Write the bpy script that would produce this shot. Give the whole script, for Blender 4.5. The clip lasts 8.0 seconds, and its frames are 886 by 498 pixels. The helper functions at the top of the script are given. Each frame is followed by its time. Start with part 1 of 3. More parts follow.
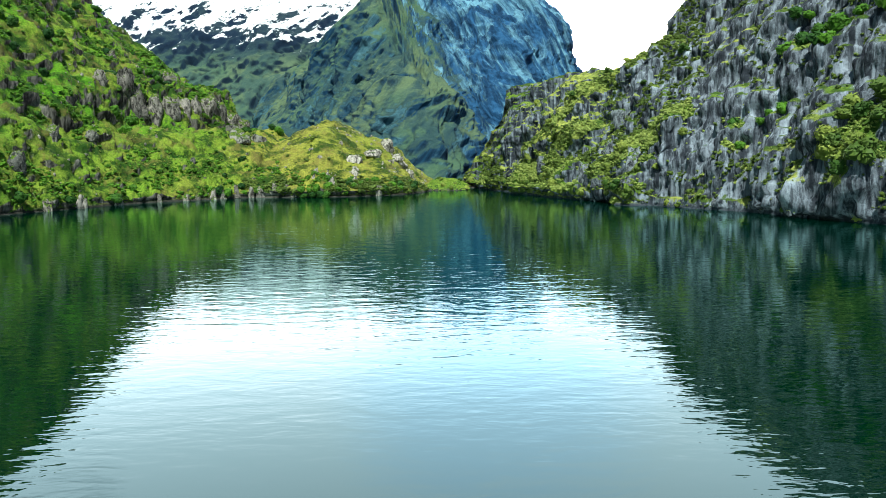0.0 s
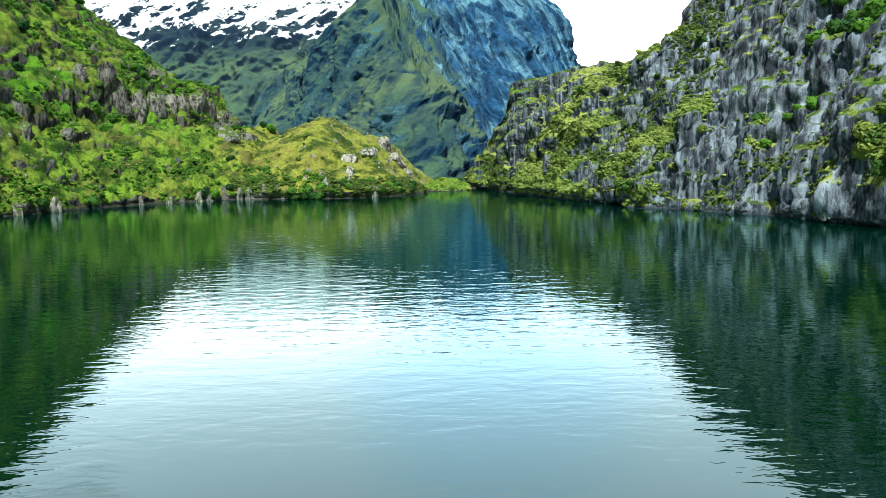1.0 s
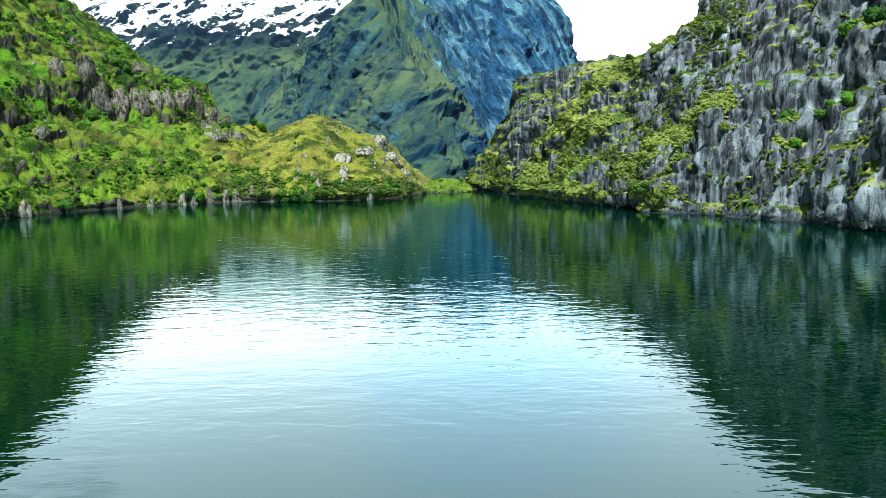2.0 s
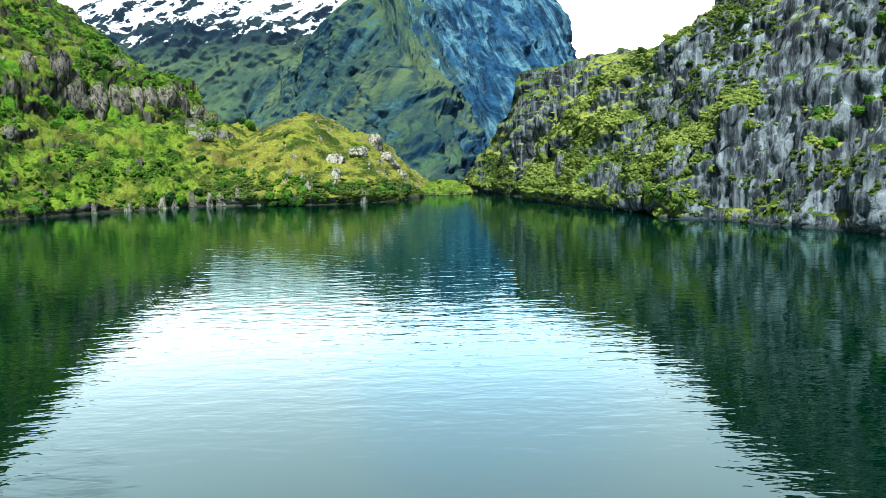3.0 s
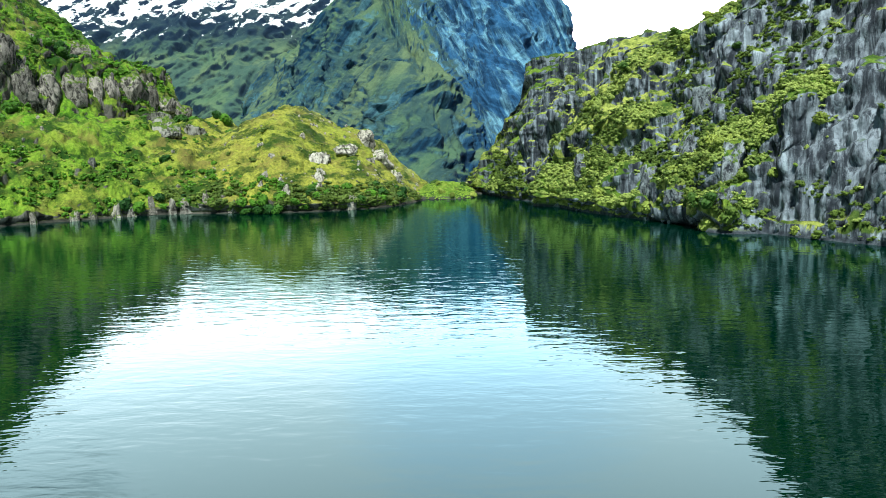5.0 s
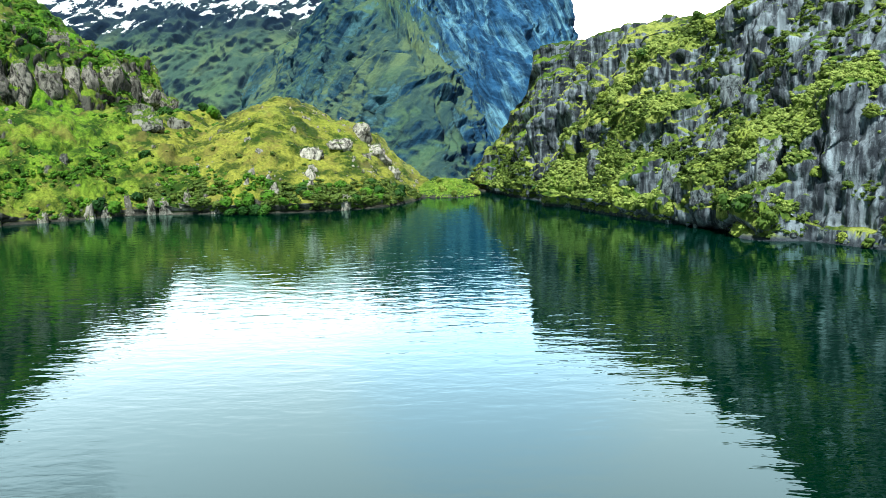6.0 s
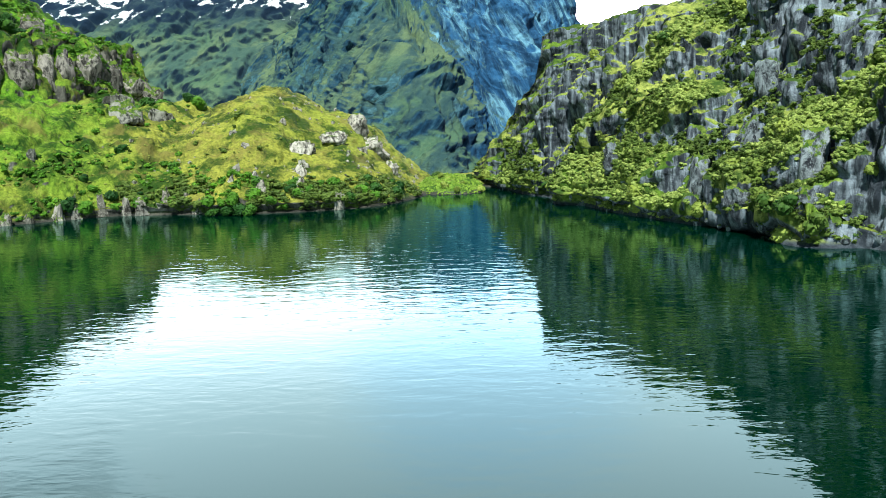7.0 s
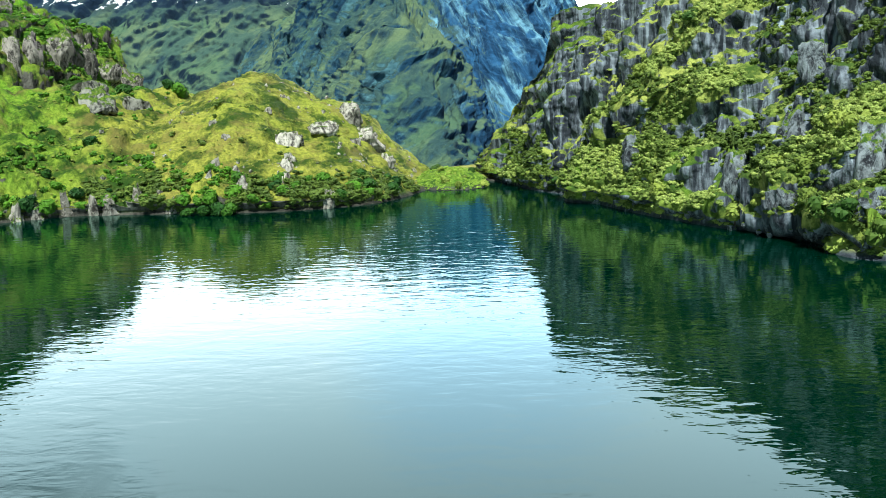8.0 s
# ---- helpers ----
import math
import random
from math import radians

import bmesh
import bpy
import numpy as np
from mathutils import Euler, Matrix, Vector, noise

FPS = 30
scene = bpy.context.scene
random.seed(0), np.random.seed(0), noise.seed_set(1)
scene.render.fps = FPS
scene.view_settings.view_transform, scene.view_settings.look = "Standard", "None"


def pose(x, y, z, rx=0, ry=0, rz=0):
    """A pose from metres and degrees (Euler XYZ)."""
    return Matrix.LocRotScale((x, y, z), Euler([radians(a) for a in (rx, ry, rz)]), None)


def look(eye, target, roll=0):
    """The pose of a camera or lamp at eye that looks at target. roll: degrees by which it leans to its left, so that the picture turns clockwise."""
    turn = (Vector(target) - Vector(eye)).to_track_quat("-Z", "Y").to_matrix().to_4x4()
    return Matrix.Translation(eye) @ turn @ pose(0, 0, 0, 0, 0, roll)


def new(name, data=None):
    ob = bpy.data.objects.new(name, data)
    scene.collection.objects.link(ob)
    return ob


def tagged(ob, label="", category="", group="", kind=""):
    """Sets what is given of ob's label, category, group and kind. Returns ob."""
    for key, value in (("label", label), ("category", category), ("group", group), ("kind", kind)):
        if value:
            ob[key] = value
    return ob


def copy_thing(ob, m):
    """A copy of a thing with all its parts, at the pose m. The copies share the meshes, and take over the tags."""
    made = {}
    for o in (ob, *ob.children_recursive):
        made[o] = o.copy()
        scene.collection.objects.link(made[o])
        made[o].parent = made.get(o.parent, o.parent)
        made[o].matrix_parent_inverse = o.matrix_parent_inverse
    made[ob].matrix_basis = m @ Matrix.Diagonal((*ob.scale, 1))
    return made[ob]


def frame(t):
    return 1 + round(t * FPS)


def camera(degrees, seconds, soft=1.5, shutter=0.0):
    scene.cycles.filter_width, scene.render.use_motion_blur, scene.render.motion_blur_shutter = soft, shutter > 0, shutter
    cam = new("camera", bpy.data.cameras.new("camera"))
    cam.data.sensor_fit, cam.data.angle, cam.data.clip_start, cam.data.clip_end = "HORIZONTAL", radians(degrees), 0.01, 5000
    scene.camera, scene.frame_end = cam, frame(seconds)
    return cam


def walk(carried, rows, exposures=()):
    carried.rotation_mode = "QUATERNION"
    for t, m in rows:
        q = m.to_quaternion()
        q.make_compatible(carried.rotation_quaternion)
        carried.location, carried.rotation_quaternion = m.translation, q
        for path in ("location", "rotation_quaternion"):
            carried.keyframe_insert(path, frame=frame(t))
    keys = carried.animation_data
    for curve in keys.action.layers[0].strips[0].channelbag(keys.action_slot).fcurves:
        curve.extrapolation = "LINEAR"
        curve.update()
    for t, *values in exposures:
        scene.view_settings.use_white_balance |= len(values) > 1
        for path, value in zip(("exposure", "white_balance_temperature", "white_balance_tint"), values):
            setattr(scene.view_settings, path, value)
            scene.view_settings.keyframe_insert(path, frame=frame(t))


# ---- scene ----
cam = camera(54.0, 8.0, soft=0.85)
PATH = [
    (0, (-0.012, 2.838, 11.285), (0.009, 4.825, 11.054), -0.7),
    (0.5, (0.083, 8.806, 11.436), (0.103, 10.793, 11.202), -0.7),
    (1, (0.089, 14.761, 11.517), (0.11, 16.747, 11.28), -0.8),
    (1.5, (0.095, 20.721, 11.648), (0.117, 22.707, 11.408), -0.8),
    (3, (0.182, 38.591, 12.052), (0.209, 40.575, 11.806), -0.9),
    (3.5, (0.182, 44.561, 12.173), (0.211, 46.545, 11.924), -0.9),
    (4, (0.24, 50.5, 12.311), (0.269, 52.484, 12.06), -0.9),
    (4.5, (0.298, 56.417, 12.418), (0.328, 58.401, 12.164), -1.0),
    (6, (0.346, 74.001, 12.807), (0.374, 75.982, 12.53), -1.0),
    (6.5, (0.378, 79.774, 12.893), (0.404, 81.753, 12.606), -1.1),
    (7, (0.367, 85.622, 13.023), (0.392, 87.599, 12.724), -1.2),
    (7.5, (0.35, 91.62, 13.178), (0.376, 93.595, 12.865), -1.2),
    (8, (0.36, 97.651, 13.344), (0.387, 99.624, 13.015), -1.2),
]
walk(cam, [(t, look(eye, target, roll)) for t, eye, target, roll in PATH], [(0, 0.52, 5850, -2.5), (8, 0.74, 5850, -2.5)])

# ---- world, sun ----
SUN_EL, SUN_AZ = radians(57), radians(184)   # azimuth from +y, clockwise
world = bpy.data.worlds.new("sky")
scene.world = world
world.use_nodes = True


class Nodes:
    """Short hand for building a node tree."""

    def __init__(self, tree, clear=True):
        self.tree = tree
        if clear:
            tree.nodes.clear()

    def add(self, kind, inputs=None, **props):
        n = self.tree.nodes.new(kind)
        for k, v in props.items():
            setattr(n, k, v)
        for k, v in (inputs or {}).items():
            sock = n.inputs[k]
            if isinstance(v, bpy.types.NodeSocket):
                self.tree.links.new(v, sock)
            else:
                sock.default_value = v
        return n

    def noise(self, vec, scale, detail=5.0, rough=0.6, distortion=0.0):
        return self.add("ShaderNodeTexNoise", {"Vector": vec, "Scale": scale, "Detail": detail, "Roughness": rough, "Distortion": distortion}).outputs[0]

    def ramp(self, fac, a, b, lo=0.0, hi=1.0):
        return self.add("ShaderNodeMapRange", {0: fac, 1: a, 2: b, 3: lo, 4: hi}, interpolation_type="SMOOTHSTEP").outputs[0]

    def mix(self, fac, a, b, blend="MIX"):
        n = self.add("ShaderNodeMix", data_type="RGBA", blend_type=blend)
        for k, v in ((0, fac), (6, a), (7, b)):
            if isinstance(v, bpy.types.NodeSocket):
                self.tree.links.new(v, n.inputs[k])
            else:
                n.inputs[k].default_value = v if k == 0 else (*v, 1.0)
        return n.outputs[2]

    def math(self, op, a, b=0.0, c=0.0):
        return self.add("ShaderNodeMath", {0: a, 1: b, 2: c}, operation=op).outputs[0]

    def scaled(self, vec, xyz):
        return self.add("ShaderNodeVectorMath", {0: vec, 1: xyz}, operation="MULTIPLY").outputs[0]


n = Nodes(world.node_tree)
sky = n.add("ShaderNodeTexSky", sky_type="NISHITA", sun_disc=False, sun_elevation=SUN_EL, sun_rotation=SUN_AZ, air_density=0.5, dust_density=0.1)
coord = n.add("ShaderNodeTexCoord").outputs["Generated"]
split = n.add("ShaderNodeSeparateXYZ", {0: coord})
up, ahead = split.outputs[2], split.outputs[1]
puffs = n.noise(n.scaled(coord, (1.0, 1.0, 2.2)), 2.2, 6, 0.55, 0.4)
# a bank of bright cloud fills the sky ahead and opens towards the zenith and behind
bank = n.math("MULTIPLY_ADD", up, -0.62, n.math("MULTIPLY_ADD", ahead, 1.8, -1.15))
cloud = n.ramp(n.math("ADD", puffs, bank), 0.28, 0.66)
clear = n.add("ShaderNodeBackground", {"Color": sky.outputs[0], "Strength": 0.05})
# thinner cloud lets some blue through ahead
gap = n.add("ShaderNodeVectorMath", {0: coord, 1: (0.07, 0.96, 0.27)}, operation="DOT_PRODUCT").outputs["Value"]
thin = n.math("MULTIPLY", n.ramp(gap, 0.978, 0.997), n.ramp(puffs, 0.36, 0.56))
veil = n.add("ShaderNodeBackground", {"Color": n.mix(thin, n.mix(n.ramp(up, 0.16, 0.34), (1.24, 0.97, 1.08), (1.05, 0.98, 1.12)), (0.90, 0.93, 1.18)), "Strength": n.ramp(up, 0.10, 0.34, 5.0, 2.3)})
both = n.add("ShaderNodeMixShader", {0: cloud, 1: clear.outputs[0], 2: veil.outputs[0]})
n.add("ShaderNodeOutputWorld", {"Surface": both.outputs[0]})

sun = new("sun", bpy.data.lights.new("sun", "SUN"))
sun.data.energy, sun.data.angle, sun.data.color = 5.0, radians(1.0), (1.0, 0.95, 0.86)
toward = Vector((math.sin(SUN_AZ) * math.cos(SUN_EL), math.cos(SUN_AZ) * math.cos(SUN_EL), math.sin(SUN_EL)))
sun.matrix_world = toward.to_track_quat("Z", "Y").to_matrix().to_4x4()


# ---- shaping tools ----
def lattice(ix, iy, iz, seed):
    h = (ix * 374761393 + iy * 668265263 + iz * 2147483647 + seed * 974634541) & 0xFFFFFFFF
    h = ((h ^ (h >> 13)) * 1274126177) & 0xFFFFFFFF
    return ((h ^ (h >> 16)) & 0xFFFF) / 32767.5 - 1.0


def grain(p, seed=0):
    """Smooth value noise of an (n, 3) array, -1 to 1."""
    i = np.floor(p).astype(np.int64)
    f = p - i
    f = f * f * f * (f * (f * 6 - 15) + 10)
    out = 0
    for dx in (0, 1):
        wx = f[:, 0] if dx else 1 - f[:, 0]
        for dy in (0, 1):
            wy = f[:, 1] if dy else 1 - f[:, 1]
            for dz in (0, 1):
                wz = f[:, 2] if dz else 1 - f[:, 2]
                out = out + wx * wy * wz * lattice(i[:, 0] + dx, i[:, 1] + dy, i[:, 2] + dz, seed)
    return out


def fbm(p, size, octaves=5, gain=0.5, seed=0, ridged=False):
    """Layered noise of features about size metres wide (a number or one for each axis)."""
    q = p / np.asarray(size, float)
    total, amp = 0, 1.0
    for o in range(octaves):
        v = grain(q, seed + o)
        total = total + amp * ((1 - 2 * np.abs(v)) if ridged else v)
        q = q * 2.03 + 17.3
        amp *= gain
    return total


def smooth(a, b, x):
    t = np.clip((x - a) / (b - a), 0, 1)
    return t * t * (3 - 2 * t)


def spline(rows, u):
    """Catmull-Rom through the rows at the parameters u (0 to len - 1)."""
    r = np.asarray(rows, float)
    r = np.vstack((2 * r[0] - r[1], r, 2 * r[-1] - r[-2]))
    i = np.clip(np.floor(u).astype(int), 0, len(r) - 4)
    t = (u - i)[:, None]
    a, b, c, d = r[i], r[i + 1], r[i + 2], r[i + 3]
    return 0.5 * (2 * b + (c - a) * t + (2 * a - 5 * b + 4 * c - d) * t ** 2 + (3 * b - a - 3 * c + d) * t ** 3)


def grid_mesh(name, pts, material):
    """A smooth mesh from an (nu, nv, 3) array."""
    nu, nv = pts.shape[:2]
    i = np.arange(nu * nv).reshape(nu, nv)
    if normals_of(pts)[..., 2].mean() < 0:
        i = i[::-1]
    quads = np.stack((i[:-1, :-1], i[1:, :-1], i[1:, 1:], i[:-1, 1:]), -1).reshape(-1, 4)
    me = bpy.data.meshes.new(name)
    me.vertices.add(nu * nv)
    me.vertices.foreach_set("co", pts.reshape(-1).astype(np.float32))
    me.loops.add(quads.size)
    me.loops.foreach_set("vertex_index", quads.reshape(-1).astype(np.int32))
    me.polygons.add(len(quads))
    me.polygons.foreach_set("loop_start", np.arange(0, quads.size, 4, dtype=np.int32))
    me.polygons.foreach_set("use_smooth", np.ones(len(quads), dtype=bool))
    me.update()
    me.materials.append(material)
    return new(name, me)


def normals_of(pts):
    du = np.gradient(pts, axis=0)
    dv = np.gradient(pts, axis=1)
    c = np.cross(du, dv)
    return c / np.maximum(np.linalg.norm(c, axis=2, keepdims=True), 1e-9)


def slope_sheet(rows, per_row, up, back, floor=0.0, under=1.4):
    """The bare form of a hill: rows of (foot x, foot y, crest x, crest y, crest z, power) along it; per_row points between two rows,
    up points from foot to crest and back points down behind. Returns (nu, nv, 3)."""
    u = np.concatenate([k + np.arange(c) / c for k, c in enumerate(per_row)] + [[len(rows) - 1.0]])
    q = spline(rows, u)
    foot, crest, zc, power = q[:, 0:2], q[:, 2:4], q[:, 4], np.clip(q[:, 5], 0.3, 1.5)
    s = np.linspace(-0.06, 1, up)
    s1 = np.clip(s, 0, 1)[None, :]
    plan = foot[:, None] + (crest - foot)[:, None] * s[None, :, None]
    p, e = power[:, None], 0.02
    rise = ((s1 + e) ** p - e ** p) / ((1 + e) ** p - e ** p)
    z = floor + (zc[:, None] - floor) * rise * (1 - 0.06 * s1 ** 6) - np.clip(-s, 0, 1)[None, :] * 60
    # the water has eaten the foot of the slope hollow
    inward = (crest - foot) / np.linalg.norm(crest - foot, axis=1, keepdims=True)
    plan = plan + inward[:, None] * (under * smooth(1.4, 0.4, z))[..., None]
    front = np.dstack((plan, z))
    b = np.linspace(0, 1, back + 1)[1:]
    away = (crest - foot) / np.linalg.norm(crest - foot, axis=1, keepdims=True)
    plan = crest[:, None] + away[:, None] * (b[None, :, None] * (1.6 * zc[:, None, None] + 12))
    top = floor + (zc[:, None] - floor) * 0.94
    z = top - (top + 3) * b[None, :] ** 1.4
    return np.concatenate((front, np.dstack((plan, z))), 1)


# ---- materials ----
def hill_material(name, grass, dry, shrub, rock, pale, dark, size=1.0, turf=(0.55, 0.75), rough_rock=(1.0, 1.0, 0.25), bump=0.7, patch=0.5, lean=None, dryer=None, stain=0.0, frizz=1.0, speck=0.7, bare=(0.52, 0.66), grown=0.0, soil=None, sheared=False):
    """Turf where the ground lies flat enough, bare streaked rock where it is steep."""
    m = bpy.data.materials.new(name)
    m.use_nodes = True
    n = Nodes(m.node_tree)
    pos = n.add("ShaderNodeNewGeometry").outputs["Position"]
    nz = n.add("ShaderNodeSeparateXYZ", {0: n.add("ShaderNodeNewGeometry").outputs["Normal"]}).outputs[2]
    big = n.noise(pos, 0.05 / size, 5, 0.6)
    mid = n.noise(pos, 0.28 / size, 6, 0.65)
    fine = n.noise(pos, 1.6 / size, 6, 0.7)
    grainwise = pos
    if sheared:
        # the furrows fall aslant
        xyz = n.add("ShaderNodeSeparateXYZ", {0: pos})
        slant = n.math("MULTIPLY", n.add("ShaderNodeAttribute", attribute_name="shear").outputs["Fac"], xyz.outputs[2])
        grainwise = n.add("ShaderNodeCombineXYZ", {0: n.math("ADD", xyz.outputs[0], slant), 1: xyz.outputs[1], 2: xyz.outputs[2]}).outputs[0]
        mid = n.noise(n.scaled(grainwise, (1.0, 0.6, 0.6)), 0.24 / size, 6, 0.65, 0.6)
    streak = n.noise(n.scaled(grainwise, rough_rock), 0.8 / size, 6, 0.65, 0.5)
    crack = n.noise(n.scaled(grainwise, rough_rock), 0.28 / size, 8, 0.7, 0.8)
    straw = n.ramp(big, 0.40, 0.60)
    if dryer:
        straw = n.math("MULTIPLY_ADD", straw, 0.5, n.ramp(n.add("ShaderNodeSeparateXYZ", {0: pos}).outputs[0], *dryer))
    g = n.mix(straw, grass, dry)
    g = n.mix(n.ramp(mid, 0.43, 0.59, 0.0, 0.9), g, shrub)
    tuft = n.noise(pos, 3.2 / size, 4, 0.75)
    g = n.mix(n.ramp(tuft, 0.36, 0.62), n.mix(speck, g, shrub), g)
    g = n.mix(n.ramp(fine, 0.52, 0.74, 0.0, 0.35), g, dry)
    if soil:
        # withered brown patches
        g = n.mix(n.ramp(n.noise(pos, 0.17, 6, 0.7, 0.6), 0.48, 0.66, 0.0, 0.65), g, soil)
    # dark streaks: stains, and the painted shade of crevices
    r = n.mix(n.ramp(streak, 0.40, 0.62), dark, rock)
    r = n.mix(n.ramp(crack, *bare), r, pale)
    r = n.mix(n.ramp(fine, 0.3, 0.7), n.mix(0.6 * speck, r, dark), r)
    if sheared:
        # shade painted over the near flank of the arete, the far one left paler
        flank_light = n.ramp(n.add("ShaderNodeAttribute", attribute_name="shear").outputs["Fac"], -0.6, 0.35)
        r = n.mix(flank_light, n.mix(1.0, r, (0.55, 0.60, 0.55), "MULTIPLY"), r)
    if stain:
        # pale lime streaks left by running water
        run = n.noise(n.scaled(pos, (1.0, 1.0, 0.05)), 0.45, 5, 0.6, 0.3)
        r = n.mix(n.ramp(run, 0.54, 0.66, 0.0, stain), r, pale)
        # narrow upright flutes, shade painted dark into their grooves
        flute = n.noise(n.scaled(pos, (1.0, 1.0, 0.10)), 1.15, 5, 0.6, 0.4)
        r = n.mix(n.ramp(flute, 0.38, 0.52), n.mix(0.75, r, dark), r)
    edge = n.math("ADD", nz, n.math("MULTIPLY_ADD", mid, 0.5 * frizz, -0.25 * frizz))
    edge = n.math("ADD", edge, n.math("MULTIPLY_ADD", fine, 0.3 * frizz, -0.15 * frizz))
    edge = n.math("ADD", edge, n.math("MULTIPLY_ADD", big, patch, -0.5 * patch))
    if grown:
        # thick mats on the ramps that cross the cliff
        mat = n.add("ShaderNodeAttribute", attribute_name="growth").outputs["Fac"]
        edge = n.math("ADD", edge, n.math("MULTIPLY_ADD", mat, grown, -0.12))
    if lean:
        # greener towards one side of the mountain, bare towards the other
        east = n.add("ShaderNodeSeparateXYZ", {0: pos}).outputs[0]
        edge = n.math("ADD", edge, n.ramp(n.math("MULTIPLY_ADD", big, 16.0 * size, east), *lean))
    cover = n.ramp(edge, *turf)
    if not sheared:
        # bare wet rock along the waterline; its dark also stands for undercut shade
        height = n.math("MULTIPLY_ADD", mid, 1.2, n.add("ShaderNodeSeparateXYZ", {0: pos}).outputs[2])
        cover = n.math("MULTIPLY", cover, n.ramp(height, 0.8, 1.4))
        r = n.mix(n.ramp(height, 0.9, 1.5), n.mix(0.8, r, dark), r)
    col = n.mix(cover, r, g)
    h = n.math("ADD", n.math("MULTIPLY", fine, 0.6), n.math("MULTIPLY", crack, 1.0))
    h = n.math("MULTIPLY_ADD", tuft, 0.35, h)
    if stain:
        h = n.math("MULTIPLY_ADD", flute, 1.2, h)
    bp = n.add("ShaderNodeBump", {"Height": h, "Strength": bump, "Distance": 0.6 * size})
    bsdf = n.add("ShaderNodeBsdfPrincipled", {"Base Color": col, "Roughness": 0.85, "Specular IOR Level": 0.2, "Normal": bp.outputs[0]})
    n.add("ShaderNodeOutputMaterial", {0: bsdf.outputs[0]})
    return m


turf_left = hill_material("turf_and_rock", (0.115, 0.30, 0.008), (0.34, 0.34, 0.05), (0.006, 0.038, 0.002), (0.19, 0.18, 0.155), (0.42, 0.385, 0.33), (0.016, 0.016, 0.013), turf=(0.10, 0.27), dryer=(-72.0, -32.0, 0.0, 0.85), speck=0.5, soil=(0.18, 0.145, 0.04), size=1.5)
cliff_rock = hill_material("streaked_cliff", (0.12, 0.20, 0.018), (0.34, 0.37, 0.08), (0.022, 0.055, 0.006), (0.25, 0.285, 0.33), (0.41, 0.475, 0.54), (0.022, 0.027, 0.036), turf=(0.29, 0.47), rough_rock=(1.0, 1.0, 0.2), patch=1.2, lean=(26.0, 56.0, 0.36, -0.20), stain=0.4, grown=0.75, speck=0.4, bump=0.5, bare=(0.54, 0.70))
bank_turf = hill_material("bank_turf", (0.11, 0.22, 0.016), (0.28, 0.32, 0.055), (0.04, 0.09, 0.01), (0.20, 0.19, 0.16), (0.4, 0.38, 0.3), (0.03, 0.03, 0.025), turf=(-0.3, 0.0), speck=0.4)
# aerial haze is painted into the bluish base colours of both far mountains
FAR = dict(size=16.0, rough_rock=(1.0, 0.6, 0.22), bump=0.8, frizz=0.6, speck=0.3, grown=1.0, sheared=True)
hazed_rock = hill_material("hazed_mountain_rock", (0.08, 0.15, 0.085), (0.14, 0.20, 0.10), (0.03, 0.07, 0.08), (0.034, 0.12, 0.26), (0.21, 0.42, 0.54), (0.010, 0.042, 0.10), turf=(0.36, 0.92), patch=0.35, bare=(0.46, 0.62), **FAR)
hazed_green = hill_material("hazed_green_slope", (0.08, 0.15, 0.08), (0.135, 0.19, 0.10), (0.05, 0.10, 0.085), (0.018, 0.05, 0.09), (0.05, 0.10, 0.15), (0.007, 0.024, 0.055), turf=(0.36, 0.84), patch=0.9, **FAR)


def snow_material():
    m = hazed_green.copy()
    m.name = "snow_and_rock"
    tree = m.node_tree
    bsdf = next(x for x in tree.nodes if x.type == "BSDF_PRINCIPLED")
    old = bsdf.inputs["Base Color"].links[0].from_socket
    n = Nodes(tree, False)
    geo = n.add("ShaderNodeNewGeometry")
    z = n.add("ShaderNodeSeparateXYZ", {0: geo.outputs["Position"]}).outputs[2]
    nz = n.add("ShaderNodeSeparateXYZ", {0: geo.outputs["Normal"]}).outputs[2]
    xyz = n.add("ShaderNodeSeparateXYZ", {0: geo.outputs["Position"]})
    aslant = n.add("ShaderNodeCombineXYZ", {0: n.math("MULTIPLY_ADD", z, -0.8, xyz.outputs[0]), 1: n.math("MULTIPLY", xyz.outputs[1], 0.4), 2: n.math("MULTIPLY", z, 1.5)}).outputs[0]
    broken = n.noise(aslant, 0.015, 10, 0.68, 0.35)
    level = n.math("ADD", n.math("MULTIPLY", z, 0.003), n.math("MULTIPLY", broken, 3.4))
    level = n.math("ADD", level, n.math("ADD", n.ramp(z, 200.0, 310.0, -1.0, 0.0), n.ramp(z, 470.0, 510.0, 0.0, 1.4)))
    level = n.math("ADD", level, n.math("MULTIPLY", nz, 0.5))
    # bare dark rock between the snowfields, its blue cast painted for haze
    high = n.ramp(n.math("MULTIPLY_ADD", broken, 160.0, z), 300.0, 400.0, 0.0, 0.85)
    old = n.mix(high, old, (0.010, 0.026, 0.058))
    tree.links.new(n.mix(n.ramp(level, 3.09, 3.14), old, (0.92, 0.94, 0.97)), bsdf.inputs["Base Color"])
    return m


snow_rock = snow_material()


